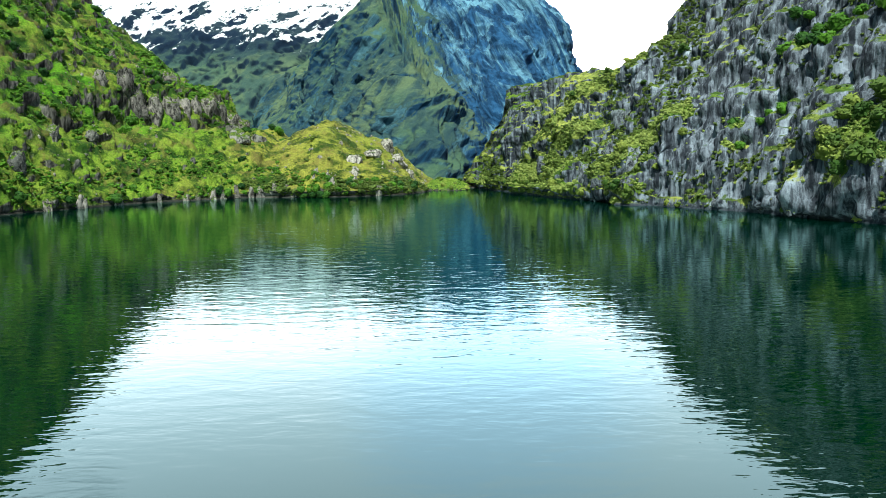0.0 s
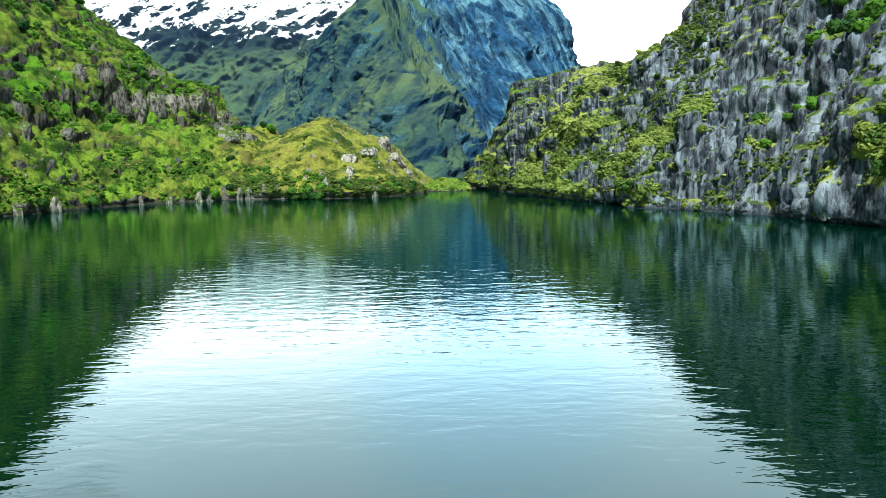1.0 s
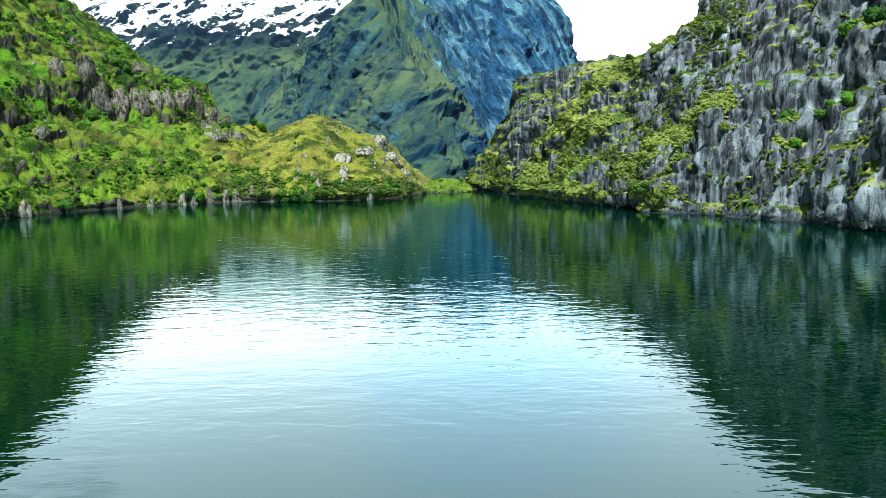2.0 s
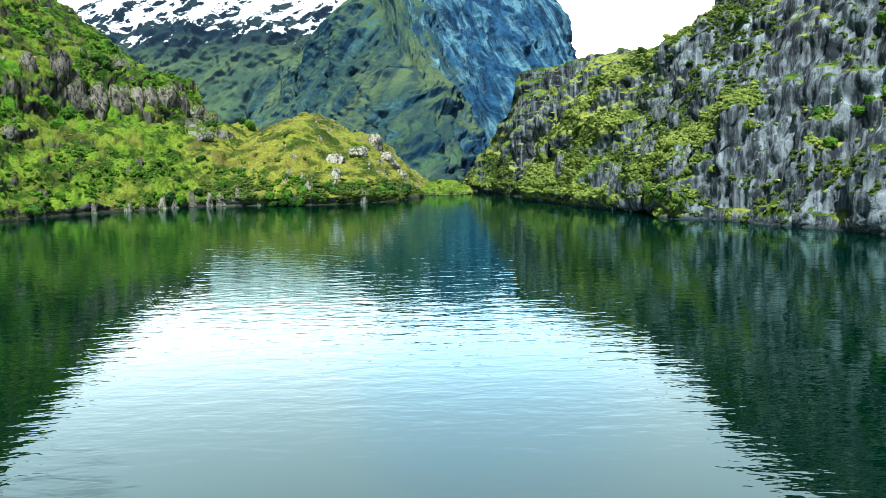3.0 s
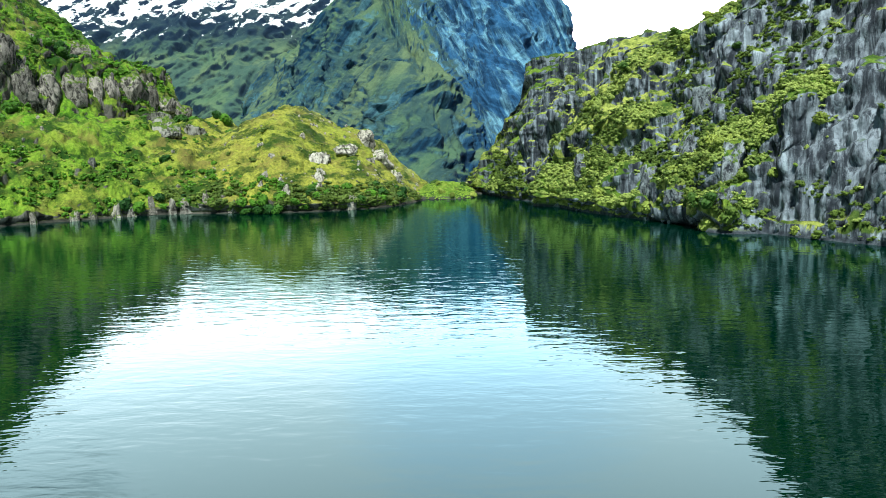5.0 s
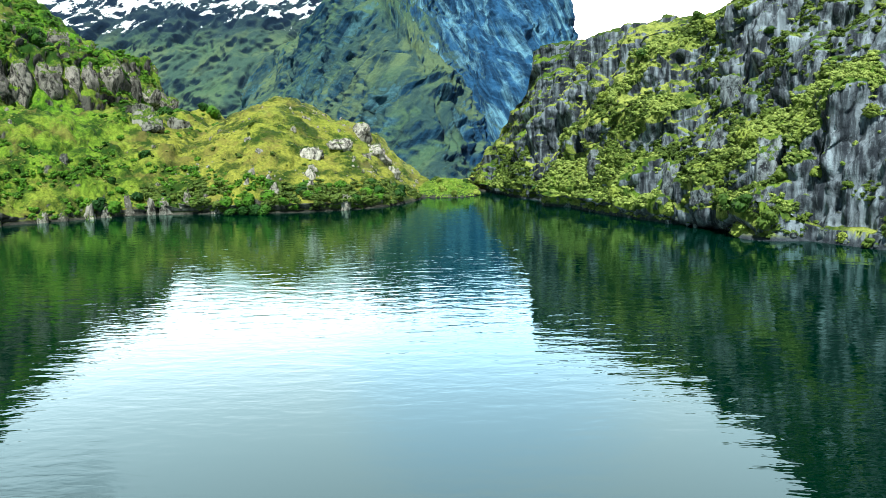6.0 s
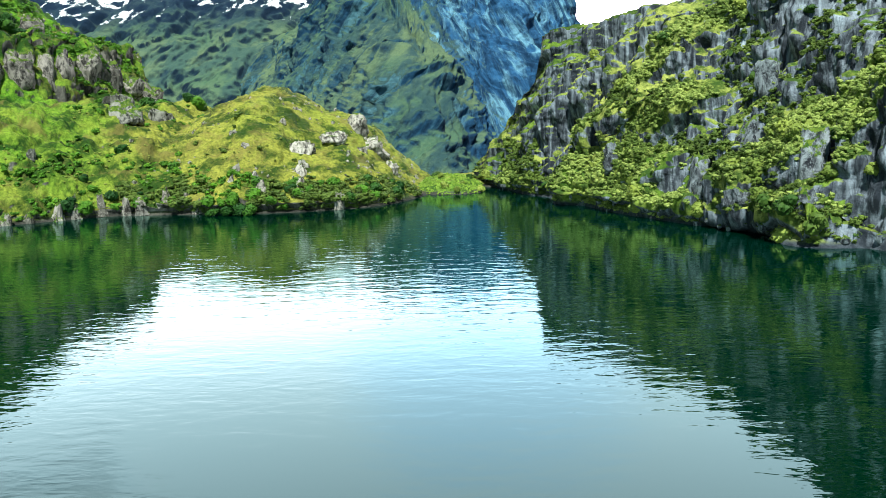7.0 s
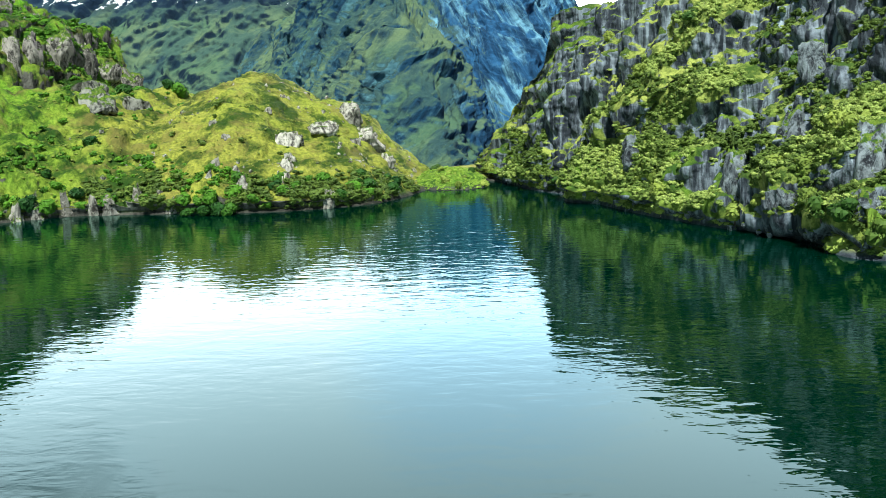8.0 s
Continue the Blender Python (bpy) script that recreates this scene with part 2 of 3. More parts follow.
def water_material():
    m = bpy.data.materials.new("lake_water")
    m.use_nodes = True
    n = Nodes(m.node_tree)
    pos = n.add("ShaderNodeNewGeometry").outputs["Position"]
    wide = n.noise(n.scaled(pos, (0.5, 1.0, 1.0)), 0.80, 3, 0.5, 0.4)
    small = n.noise(n.scaled(pos, (0.5, 1.0, 1.0)), 2.1, 2, 0.5, 0.2)
    calm = n.ramp(n.noise(pos, 0.02, 2, 0.5), 0.3, 0.7, 0.55, 1.0)
    h = n.math("MULTIPLY", n.math("ADD", wide, n.math("MULTIPLY", small, 0.3)), calm)
    bp = n.add("ShaderNodeBump", {"Height": h, "Strength": 1.0, "Distance": 0.034})
    body = n.add("ShaderNodeBsdfDiffuse", {"Color": (0.0001, 0.0100, 0.0048, 1)})
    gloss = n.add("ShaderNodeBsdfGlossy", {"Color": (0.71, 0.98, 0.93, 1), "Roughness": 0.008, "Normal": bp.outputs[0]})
    fresnel = n.add("ShaderNodeFresnel", {"IOR": 1.33})
    both = n.add("ShaderNodeMixShader", {0: fresnel.outputs[0], 1: body.outputs[0], 2: gloss.outputs[0]})
    n.add("ShaderNodeOutputMaterial", {0: both.outputs[0]})
    return m


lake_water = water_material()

# ---- ground and water ----
axis = np.concatenate((-np.geomspace(4600, 130, 40), np.linspace(-125, 125, 51), np.geomspace(130, 4600, 40)))
gx, gy = np.meshgrid(axis, np.sort(np.concatenate((axis, np.linspace(215, 330, 60)))), indexing="ij")
flat = np.stack((gx, gy, 0 * gx), -1)
rim = np.maximum(smooth(238, 252, gy + 0.35 * np.abs(gx - 11)), np.maximum(smooth(-125, -150, gy), smooth(125, 160, np.abs(gx))))
# behind the lake's lip the land falls away into a deep valley
lip = smooth(262, 420, gy - 0.25 * np.abs(gx + 20))
flat[..., 2] = -4 + 5.0 * rim - 170 * lip + 0.5 * fbm(flat.reshape(-1, 3), 12, 3, seed=5).reshape(gx.shape) * rim
ground = tagged(grid_mesh("ground", flat, turf_left), "green grassy valley floor at the outlet of the lake", "ground", kind="structure")

axis = np.linspace(-200, 200, 3)
wx, wy = np.meshgrid(axis, np.linspace(-170, 262, 3), indexing="ij")
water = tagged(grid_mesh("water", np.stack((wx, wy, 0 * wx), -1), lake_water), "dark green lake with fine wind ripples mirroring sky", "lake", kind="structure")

# ---- hills ----
LEFT = [(-8, 222, -20, 270, 4, 0.6), (-24, 209, -47, 291, 15.5, 0.42), (-43, 209, -68, 287, 28, 0.55), (-54, 201, -91, 280, 48.5, 0.9),
        (-63, 193, -108, 270, 66, 0.95), (-70, 179, -128, 250, 92, 0.88), (-82, 150, -150, 195, 110, 0.85), (-96, 90, -175, 100, 95, 0.9),
        (-105, 0, -185, 0, 70, 1.0), (-100, -140, -170, -160, 40, 1.0)]
RIGHT = [(8, 258, 9.5, 260, 4, 1.0), (10.5, 249, 14.5, 250, 12.5, 1.1), (13, 240, 18, 241, 20.5, 1.25), (15, 231, 20.8, 233, 28.2, 1.2), (17.5, 225, 27.5, 231, 28.8, 0.9), (20, 218, 33, 227, 30.6, 0.7),
         (24, 205, 40, 218, 32, 0.78), (28, 192, 45, 208, 32.3, 0.82), (32, 183, 49, 202, 35, 0.85), (37, 172, 57, 203, 45.5, 0.78), (43, 160, 75, 195, 63, 0.7),
         (52, 145, 92, 170, 73, 0.6), (58, 128, 105, 140, 78, 0.6), (70, 100, 118, 100, 75, 0.65), (88, 30, 140, 30, 70, 0.8),
         (90, -140, 140, -160, 45, 1.0)]


def roughen(pts, flutes, bumps, seed, ledges=0.0, mounds=0.45, grainy=(4, 4, 12)):
    """Craggy relief along the normals: upright flutes where it is steep, humps where it is not, and dipping ledges."""
    nrm = normals_of(pts)
    nrm *= np.sign(nrm[..., 2].mean())
    flatp = pts.reshape(-1, 3)
    steep = smooth(0.80, 0.45, np.abs(nrm[..., 2]))
    # rounded upright ribs parted by sharp clefts
    ribs = 0.5 - fbm(flatp, grainy, 5, 0.52, seed, True).reshape(steep.shape)
    humps = fbm(flatp, 9, 6, 0.55, seed + 9).reshape(steep.shape)
    d = flutes * ribs * (0.2 + 0.8 * steep) + bumps * humps
    if ledges:
        tilt = flatp.copy()
        tilt[:, 2] += 0.35 * flatp[:, 1]
        d += ledges * fbm(tilt, (15, 15, 5), 4, 0.5, seed + 20).reshape(steep.shape)
        d += 0.9 * ledges * fbm(tilt, (26, 26, 30), 3, 0.5, seed + 25).reshape(steep.shape)
    # rounded cushions of turf and root mats with creases between them
    d += mounds * fbm(flatp, (3.4, 3.4, 2.6), 3, 0.5, seed + 40, True).reshape(steep.shape) * -1
    d *= smooth(-0.2, 2.0, pts[..., 2])
    return pts + nrm * d[..., None]


def band(pts, low, high, seed, sway=2.5):
    """Steepens the slope between two heights into a broken band of rock."""
    mid = fbm(pts.reshape(-1, 3) * (1, 1, 0), 22, 3, 0.5, seed).reshape(pts.shape[:2]) * sway
    t = (pts[..., 2] - low - mid) / (high - low)
    z = low + mid + (high - low) * smooth(0.28, 0.72, t)
    inside = ((t > 0) & (t < 1)) * smooth(-86, -75, pts[..., 0])
    out = pts.copy()
    out[..., 2] += inside * (z - pts[..., 2])
    return out


left = slope_sheet(LEFT, (40, 60, 70, 70, 60, 50, 24, 12, 8), 220, 14, 0.0, 1.6)
left = roughen(band(left, 15.5, 31, 71), 0.5, 1.15, 3, 0.6, 0.7, (5, 5, 9))
tagged(grid_mesh("hillside", left, turf_left), "steep green hillside with grey rock bands above the lake", "hillside", kind="structure")

def bulge(pts, at, radius, push):
    """Pushes a rounded swelling out of a sheet."""
    r = np.linalg.norm(pts - np.array(at), axis=2) / radius
    return pts + np.array(push) * (np.clip(1 - r * r, 0, 1) ** 1.5)[..., None]


# green ramps and mats that cross the cliff: two ends and a half-width
RAMPS = [((44, 205, 28), (28, 211, 17), 3.2), ((28, 211, 17), (22, 216, 11), 2.8), ((34, 199, 16), (29, 203, 12), 3.4), ((50, 194, 32.5), (46, 198, 29), 3.0),
         ((47, 171, 17.5), (39, 177, 10.5), 3.0), ((39, 177, 10.5), (34, 182, 7), 2.6), ((28, 198, 5.0), (18, 216, 3.0), 3.0), ((36.6, 165.5, 3), (33.5, 174, 2.4), 3.2),
         ((42, 179, 14), (38, 181, 11.5), 1.6), ((46.5, 167.5, 17), (40.5, 171, 11.5), 2.6), ((41, 169, 9), (37.5, 171.5, 6), 1.8), ((53, 155, 15), (52, 155, 11), 1.7), ((46, 155.5, 3), (45, 156, 1), 1.4), ((61.5, 127, 13), (60, 128, 8), 3.5),
         ((30, 196, 9), (21, 214, 7.5), 2.4), ((9, 250, 2), (17, 226, 3), 1.8), ((31, 187, 1.5), (19, 216, 1.2), 2.0)]


def along(p, a, b):
    """Distance of points from a line between two ends."""
    a, b = np.array(a, float), np.array(b, float)
    t = np.clip(((p - a) @ (b - a)) / ((b - a) @ (b - a)), 0, 1)
    return np.linalg.norm(p - a - t[..., None] * (b - a), axis=-1)


def growth(p):
    """How thickly plants cover the cliff at the given points, from 0 to 1."""
    ragged = 0.55 * fbm(p, 3.5, 4, 0.55, 77)
    mats = np.max([smooth(1.35, 0.6, along(p, a, b) / r + ragged) for a, b, r in RAMPS], axis=0)
    fluted = smooth(1.1, 0.6, along(p, (25, 225, 24), (18, 227, 9)) / 6.5 + ragged)
    return mats * (1 - fluted) - 0.5 * fluted


def shelve(pts):
    """Swells the cliff below each ramp, so that the ramp lies back like a ledge."""
    out = pts.copy()
    for a, b, r in RAMPS:
        low = np.array((0, 0, -0.8 * r))
        d = along(pts, np.array(a) + low, np.array(b) + low) / (1.5 * r)
        out += np.array((-0.62, -0.62, 0.25)) * 0.62 * r * (np.clip(1 - d * d, 0, 1) ** 1.5)[..., None]
    return out


right = roughen(shelve(bulge(bulge(slope_sheet(RIGHT, (20, 24, 30, 34, 36, 50, 50, 50, 60, 70, 60, 50, 30, 14, 8), 240, 14, 0.0, 1.3)[::-1], (36.8, 170, 2.2), 6.5, (-3.4, -2.3, 0.5)), (21, 216, 2), 6, (-2.2, -0.8, 0.4))), 1.25, 0.7, 21, 1.5, 0.35, (5.0, 5.0, 24))
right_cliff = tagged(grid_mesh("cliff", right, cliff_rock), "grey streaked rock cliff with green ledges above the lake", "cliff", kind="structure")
cover = right_cliff.data.attributes.new("growth", "FLOAT", "POINT")
cover.data.foreach_set("value", growth(right.reshape(-1, 3)).astype(np.float32))

# the knoll: its crest line from the saddle down to the outlet, and the foot of its slope to the lake
CREST = [(-62, 8), (-52, 11), (-43, 13.4), (-36, 16.4), (-28.5, 20.0), (-24, 18.0), (-19, 14.2), (-14, 13.8), (-10, 11), (-6, 6.6), (-2, 3.2), (2, 1.0), (6, -1.0)]
FOOT = [(-62, 208), (-44, 208), (-30, 207.5), (-20, 207), (-12, 210.5), (-7, 214), (-3, 221), (0, 234), (3, 243), (6, 246)]
kx, ky = np.meshgrid(np.linspace(-60, 5, 330), np.concatenate((np.linspace(-0.06, 1, 210), np.linspace(1.02, 2.0, 40))), indexing="ij")
crest = sum(np.interp(kx + o, *zip(*CREST)) for o in (-1.5, -0.7, 0, 0.7, 1.5)) / 5
foot = sum(np.interp(kx + o, *zip(*FOOT)) for o in (-3, -1, 1, 3)) / 4
fore = np.clip(ky, 0, 1)
rise = 1 - (1 - fore) ** 1.55
body = crest * np.where(ky <= 1, 0.06 * smooth(0, 0.05, fore) + 0.94 * rise, 1 - 0.9 * np.clip(ky - 1, 0, 1) ** 1.7) - np.clip(-ky, 0, 1) * 40
back = 250 + 0.1 * (kx + 30)
py = foot + (np.maximum(back, foot + 12) - foot) * ky + 2.2 * smooth(1.5, 0.4, body) * (ky < 1)
dome = roughen(np.stack((kx, py, body), -1), 0.4, 0.45, 40, 0.35, 0.4)
knoll = tagged(grid_mesh("knoll", dome, turf_left), "rounded grassy knoll with pale boulders beside the lake", "hill", kind="structure")

# a low green bank closes the lake at its outlet
th, rr = np.meshgrid(np.linspace(0, 2 * math.pi, 97), np.linspace(0.0, 1.15, 40), indexing="ij")
mound = 2.6 * np.clip(1 - rr * rr, 0, 1) ** 0.8 - np.clip(rr - 1, 0, 1) * 9 - 0.1
mound = roughen(np.stack((3.6 + rr * 6.6 * np.cos(th), 241 + rr * 8.0 * np.sin(th), mound), -1), 0.2, 0.5, 50, 0.0, 0.3)
tagged(grid_mesh("grass_bank", mound, bank_turf), "low bright green grassy bank at the outlet", "bank", kind="structure")

# ---- far mountains ----
PEAK = [(-900, 1900, -760, 2350, 20, 1.0), (-520, 1750, -470, 2250, 70, 0.95), (-390, 1650, -370, 2100, 142, 1.0), (-270, 1560, -252, 2030, 232, 1.0), (-180, 1470, -187, 1975, 324, 0.95),
        (25, 1130, -105, 1940, 352, 0.93), (78, 1430, 0, 1975, 374, 0.72), (150, 1490, 110, 1950, 370, 0.62), (225, 1600, 205, 1960, 366, 0.52), (266, 1660, 246, 1965, 318, 0.5),
        (298, 1700, 284, 1985, 188, 0.6), (330, 1730, 318, 2010, 90, 0.8), (430, 1800, 430, 2100, 20, 1.0)]
SNOW = [(-1700, 1900, -1700, 2900, 500, 1.0), (-1200, 1950, -1250, 2900, 530, 1.0), (-850, 1950, -900, 2850, 540, 0.95), (-540, 1900, -600, 2800, 534, 0.95),
        (-250, 1900, -300, 2750, 530, 0.95), (0, 2000, 0, 2800, 520, 1.0), (300, 2300, 300, 2900, 200, 1.0)]


def mountain(rows, per, up, seed, amp, floor, gain=0.6, arete=None, shoulders=()):
    """A far mountainside: broad spurs and gullies, then finer furrows that fall away to both sides of the arete (its x at the
    foot and at the top). Returns the sheet, how far each point lies on the far side of the arete and its sheared place."""
    pts = slope_sheet(rows, per, up, 10, floor, 0.0)
    for a, b, r, push in shoulders:
        d = along(pts, a, b) / r
        pts = pts + np.array(push) * (np.clip(1 - d, 0, 1) ** 1.3)[..., None]
    nrm = normals_of(pts)
    nrm *= np.sign(nrm[..., 2].mean())
    f = pts.reshape(-1, 3)
    if arete:
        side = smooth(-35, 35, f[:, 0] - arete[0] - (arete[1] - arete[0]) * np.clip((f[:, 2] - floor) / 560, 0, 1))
    else:
        side = np.full(len(f), 0.15)
    warp = np.stack((fbm(f, 90, 4, 0.55, seed + 31), fbm(f, 120, 3, 0.5, seed + 32), 0.6 * fbm(f, 90, 3, 0.5, seed + 33)), -1) * 26
    g = f + warp
    g[:, 0] += g[:, 2] * (-0.75 + 1.2 * side)
    d = fbm(g, (150, 420, 300), 3, 0.5, seed, True) * amp + fbm(g, (48, 130, 150), 6, gain, seed + 7, True) * amp * 0.55
    d += fbm(g, (15, 44, 55), 4, 0.55, seed + 17, True) * amp * 0.2
    return pts + nrm * (d.reshape(nrm.shape[:2]) * smooth(floor, floor + 60, pts[..., 2]))[..., None], side, g


def attribute(ob, name, values):
    ob.data.attributes.new(name, "FLOAT", "POINT").data.foreach_set("value", values.astype(np.float32))


LEDGE = ((-70, 1470, 104), (-165, 1310, 40), 75, (-14, -46, 12))
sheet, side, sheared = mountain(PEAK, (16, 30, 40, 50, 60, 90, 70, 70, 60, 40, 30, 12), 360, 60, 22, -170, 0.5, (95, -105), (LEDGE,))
mountain_ob = tagged(grid_mesh("mountain", sheet, hazed_rock), "grey rock mountain in painted blue haze with steep furrowed faces", "mountain", kind="structure")
p = sheet.reshape(-1, 3)
ledge = smooth(1.0, 0.4, along(p - np.array((0, -30, 22)), LEDGE[0], LEDGE[1]) / 30 + 0.25 * fbm(p, 40, 3, 0.5, 91))
strip = smooth(0.0, 0.5, side) * smooth(150, 10, p[:, 0] - (95 - 200 * np.clip((p[:, 2] + 170) / 560, 0, 1)))
attribute(mountain_ob, "growth", 0.50 * (1 - side) + 0.5 * strip * (0.6 + fbm(sheared, (30, 60, 160), 4, 0.6, 92)) - 0.42 * side * (1 - strip) + 0.8 * ledge)
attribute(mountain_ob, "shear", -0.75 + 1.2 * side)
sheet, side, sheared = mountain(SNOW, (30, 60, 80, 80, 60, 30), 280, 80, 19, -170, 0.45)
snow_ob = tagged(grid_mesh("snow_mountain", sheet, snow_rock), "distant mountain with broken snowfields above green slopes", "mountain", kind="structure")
attribute(snow_ob, "growth", 0.2 + 0 * side)
attribute(snow_ob, "shear", -0.55 + 0 * side)


# ---- rocks and plants ----
def part(name, verts, faces, material, parent=None, label="", soft=True):
    """One mesh object from arrays, under a thing."""
    me = bpy.data.meshes.new(name)
    me.from_pydata([tuple(v) for v in verts], [], [tuple(f) for f in faces])
    if soft:
        me.polygons.foreach_set("use_smooth", [True] * len(me.polygons))
    me.materials.append(material)
    ob = new(name, me)
    ob.parent = parent
    if label:
        tagged(ob, label)
    return ob


def stone_material(name, base, pale, dark, moss=0.72):
    m = bpy.data.materials.new(name)
    m.use_nodes = True
    n = Nodes(m.node_tree)
    pos = n.add("ShaderNodeNewGeometry").outputs["Position"]
    rnd = n.add("ShaderNodeObjectInfo").outputs["Random"]
    streak = n.noise(n.scaled(pos, (1, 1, 0.5)), 1.0, 7, 0.68, 0.8)
    spot = n.noise(pos, 2.6, 6, 0.7)
    col = n.mix(n.ramp(streak, 0.38, 0.60), dark, n.mix(rnd, base, pale))
    col = n.mix(n.ramp(spot, 0.50, 0.70), col, pale)
    nz = n.add("ShaderNodeSeparateXYZ", {0: n.add("ShaderNodeNewGeometry").outputs["Normal"]}).outputs[2]
    grown = n.math("ADD", n.math("MULTIPLY", nz, 0.5), n.noise(pos, 0.9, 6, 0.7))
    col = n.mix(n.ramp(grown, moss, moss + 0.12), col, n.mix(n.ramp(spot, 0.4, 0.6), (0.03, 0.07, 0.008), (0.12, 0.17, 0.018)))
    bp = n.add("ShaderNodeBump", {"Height": n.math("ADD", streak, n.math("MULTIPLY", spot, 0.4)), "Strength": 0.8, "Distance": 0.35})
    bsdf = n.add("ShaderNodeBsdfPrincipled", {"Base Color": col, "Roughness": 0.9, "Specular IOR Level": 0.2, "Normal": bp.outputs[0]})
    n.add("ShaderNodeOutputMaterial", {0: bsdf.outputs[0]})
    return m


def leaf_material(name, light, deep, island=False):
    m = bpy.data.materials.new(name)
    m.use_nodes = True
    n = Nodes(m.node_tree)
    geo = n.add("ShaderNodeNewGeometry")
    rnd = geo.outputs["Random Per Island"] if island else n.add("ShaderNodeObjectInfo").outputs["Random"]
    tone = n.math("ADD", n.math("MULTIPLY", rnd, 0.14 if island else 0.6), n.math("MULTIPLY", n.noise(geo.outputs["Position"], 0.55, 5, 0.7), 1.0 if island else 0.5))
    col = n.mix(n.ramp(tone, 0.22, 0.95), deep, light)
    bsdf = n.add("ShaderNodeBsdfPrincipled", {"Base Color": col, "Roughness": 0.7, "Specular IOR Level": 0.25})
    n.add("ShaderNodeOutputMaterial", {0: bsdf.outputs[0]})
    return m


grey_stone = stone_material("grey_stone", (0.13, 0.13, 0.115), (0.31, 0.30, 0.26), (0.02, 0.02, 0.02))
outcrop_stone = stone_material("outcrop_stone", (0.14, 0.13, 0.115), (0.35, 0.32, 0.28), (0.022, 0.020, 0.018), 0.70)
rib_stone = stone_material("rib_stone", (0.17, 0.155, 0.13), (0.40, 0.365, 0.32), (0.03, 0.026, 0.022), 0.64)
pale_stone = stone_material("pale_stone", (0.32, 0.295, 0.25), (0.58, 0.54, 0.47), (0.05, 0.045, 0.04), 0.82)
blue_stone = stone_material("blue_grey_stone", (0.10, 0.115, 0.13), (0.26, 0.29, 0.31), (0.02, 0.022, 0.028))
leaf_green = leaf_material("shrub_leaves", (0.09, 0.21, 0.012), (0.010, 0.045, 0.005))
leaf_olive = leaf_material("olive_shrub_leaves", (0.28, 0.33, 0.055), (0.03, 0.075, 0.008))
leaf_tuft = leaf_material("scrub_green", (0.14, 0.30, 0.014), (0.012, 0.05, 0.005), True)
leaf_mat = leaf_material("cliff_mat_leaves", (0.45, 0.51, 0.13), (0.07, 0.13, 0.014), True)
leaf_moss = leaf_material("dark_scrub_leaves", (0.15, 0.21, 0.03), (0.018, 0.04, 0.007), True)
leaf_straw = leaf_material("tussock_blades", (0.34, 0.35, 0.075), (0.13, 0.18, 0.028), True)
leaf_marsh = leaf_material("marsh_blades", (0.34, 0.46, 0.055), (0.09, 0.19, 0.018), True)
bark = stone_material("bark", (0.16, 0.13, 0.10), (0.28, 0.25, 0.21), (0.04, 0.03, 0.025))


def lump(nu=14, nv=9, seed=0, rough=0.25, size=0.8):
    """A closed uneven lump about one unit in radius: vertices and quads."""
    a = np.linspace(0, 2 * math.pi, nu, endpoint=False)
    b = np.linspace(-math.pi / 2 + 0.12, math.pi / 2 - 0.12, nv)
    A, B = np.meshgrid(a, b, indexing="ij")
    p = np.stack((np.cos(A) * np.cos(B), np.sin(A) * np.cos(B), np.sin(B)), -1).reshape(-1, 3)
    p = p * (1 + rough * fbm(p + seed * 3.7, size, 3, 0.6, seed))[:, None]
    faces = [(i * nv + j, ((i + 1) % nu) * nv + j, ((i + 1) % nu) * nv + j + 1, i * nv + j + 1) for i in range(nu) for j in range(nv - 1)]
    faces.append(tuple(i * nv for i in range(nu))[::-1])
    faces.append(tuple(i * nv + nv - 1 for i in range(nu)))
    return p, faces


def crag(seed, w, d, h):
    """A fluted, blocky rock with its foot at z = 0."""
    p, faces = lump(40, 26, seed, 0.0)
    p = np.sign(p) * np.abs(p) ** 0.55
    p = p * (w / 2, d / 2, h * 0.62) + (0, 0, h * 0.42)
    rng = np.random.default_rng(seed)
    half = np.array((w / 2, d / 2, h * 0.62))
    for k in range(13):
        cut = rng.normal(size=3) * (1, 1, 0.5)
        cut /= np.linalg.norm(cut)
        over = ((p - (0, 0, h * 0.42)) / half) @ cut - rng.uniform(0.55, 0.85)
        p = p - np.clip(over, 0, None)[:, None] * cut * half
    q = p + seed * 11.0
    out = p - (0, 0, h * 0.42)
    out = out / np.maximum(np.linalg.norm(out, axis=1, keepdims=True), 1e-6)
    s = min(w, d, h)
    amount = 0.13 * s * fbm(q, (0.34 * w, 0.34 * d, 1.2 * h), 4, 0.55, seed, True) + 0.10 * s * fbm(q, 0.35 * s, 4, 0.6, seed + 5, True) + 0.12 * s * fbm(q, 1.1 * s, 2, 0.5, seed + 8)
    return p + out * amount[:, None], faces


def top_of(grid, x, y):
    """Height of the hill's surface over (x, y)."""
    d = (grid[..., 0] - x) ** 2 + (grid[..., 1] - y) ** 2
    near = np.argsort(d, axis=None)[:6]
    return float(grid[..., 2].reshape(-1)[near].mean())


def rocks(name, rows, grid, material, label, group, seed, sink=0.25):
    """rows of (x, y, width, depth, height, turn)."""
    for k, (x, y, w, d, h, turn) in enumerate(rows):
        v, f = crag(seed + k, w, d, h)
        ob = part(name, v, f, material)
        tagged(ob, label, "rock", group)
        ob.matrix_world = pose(x, y, top_of(grid, x, y) - sink * h, 6 * math.sin(k * 2.1), 6 * math.cos(k * 1.3), turn)


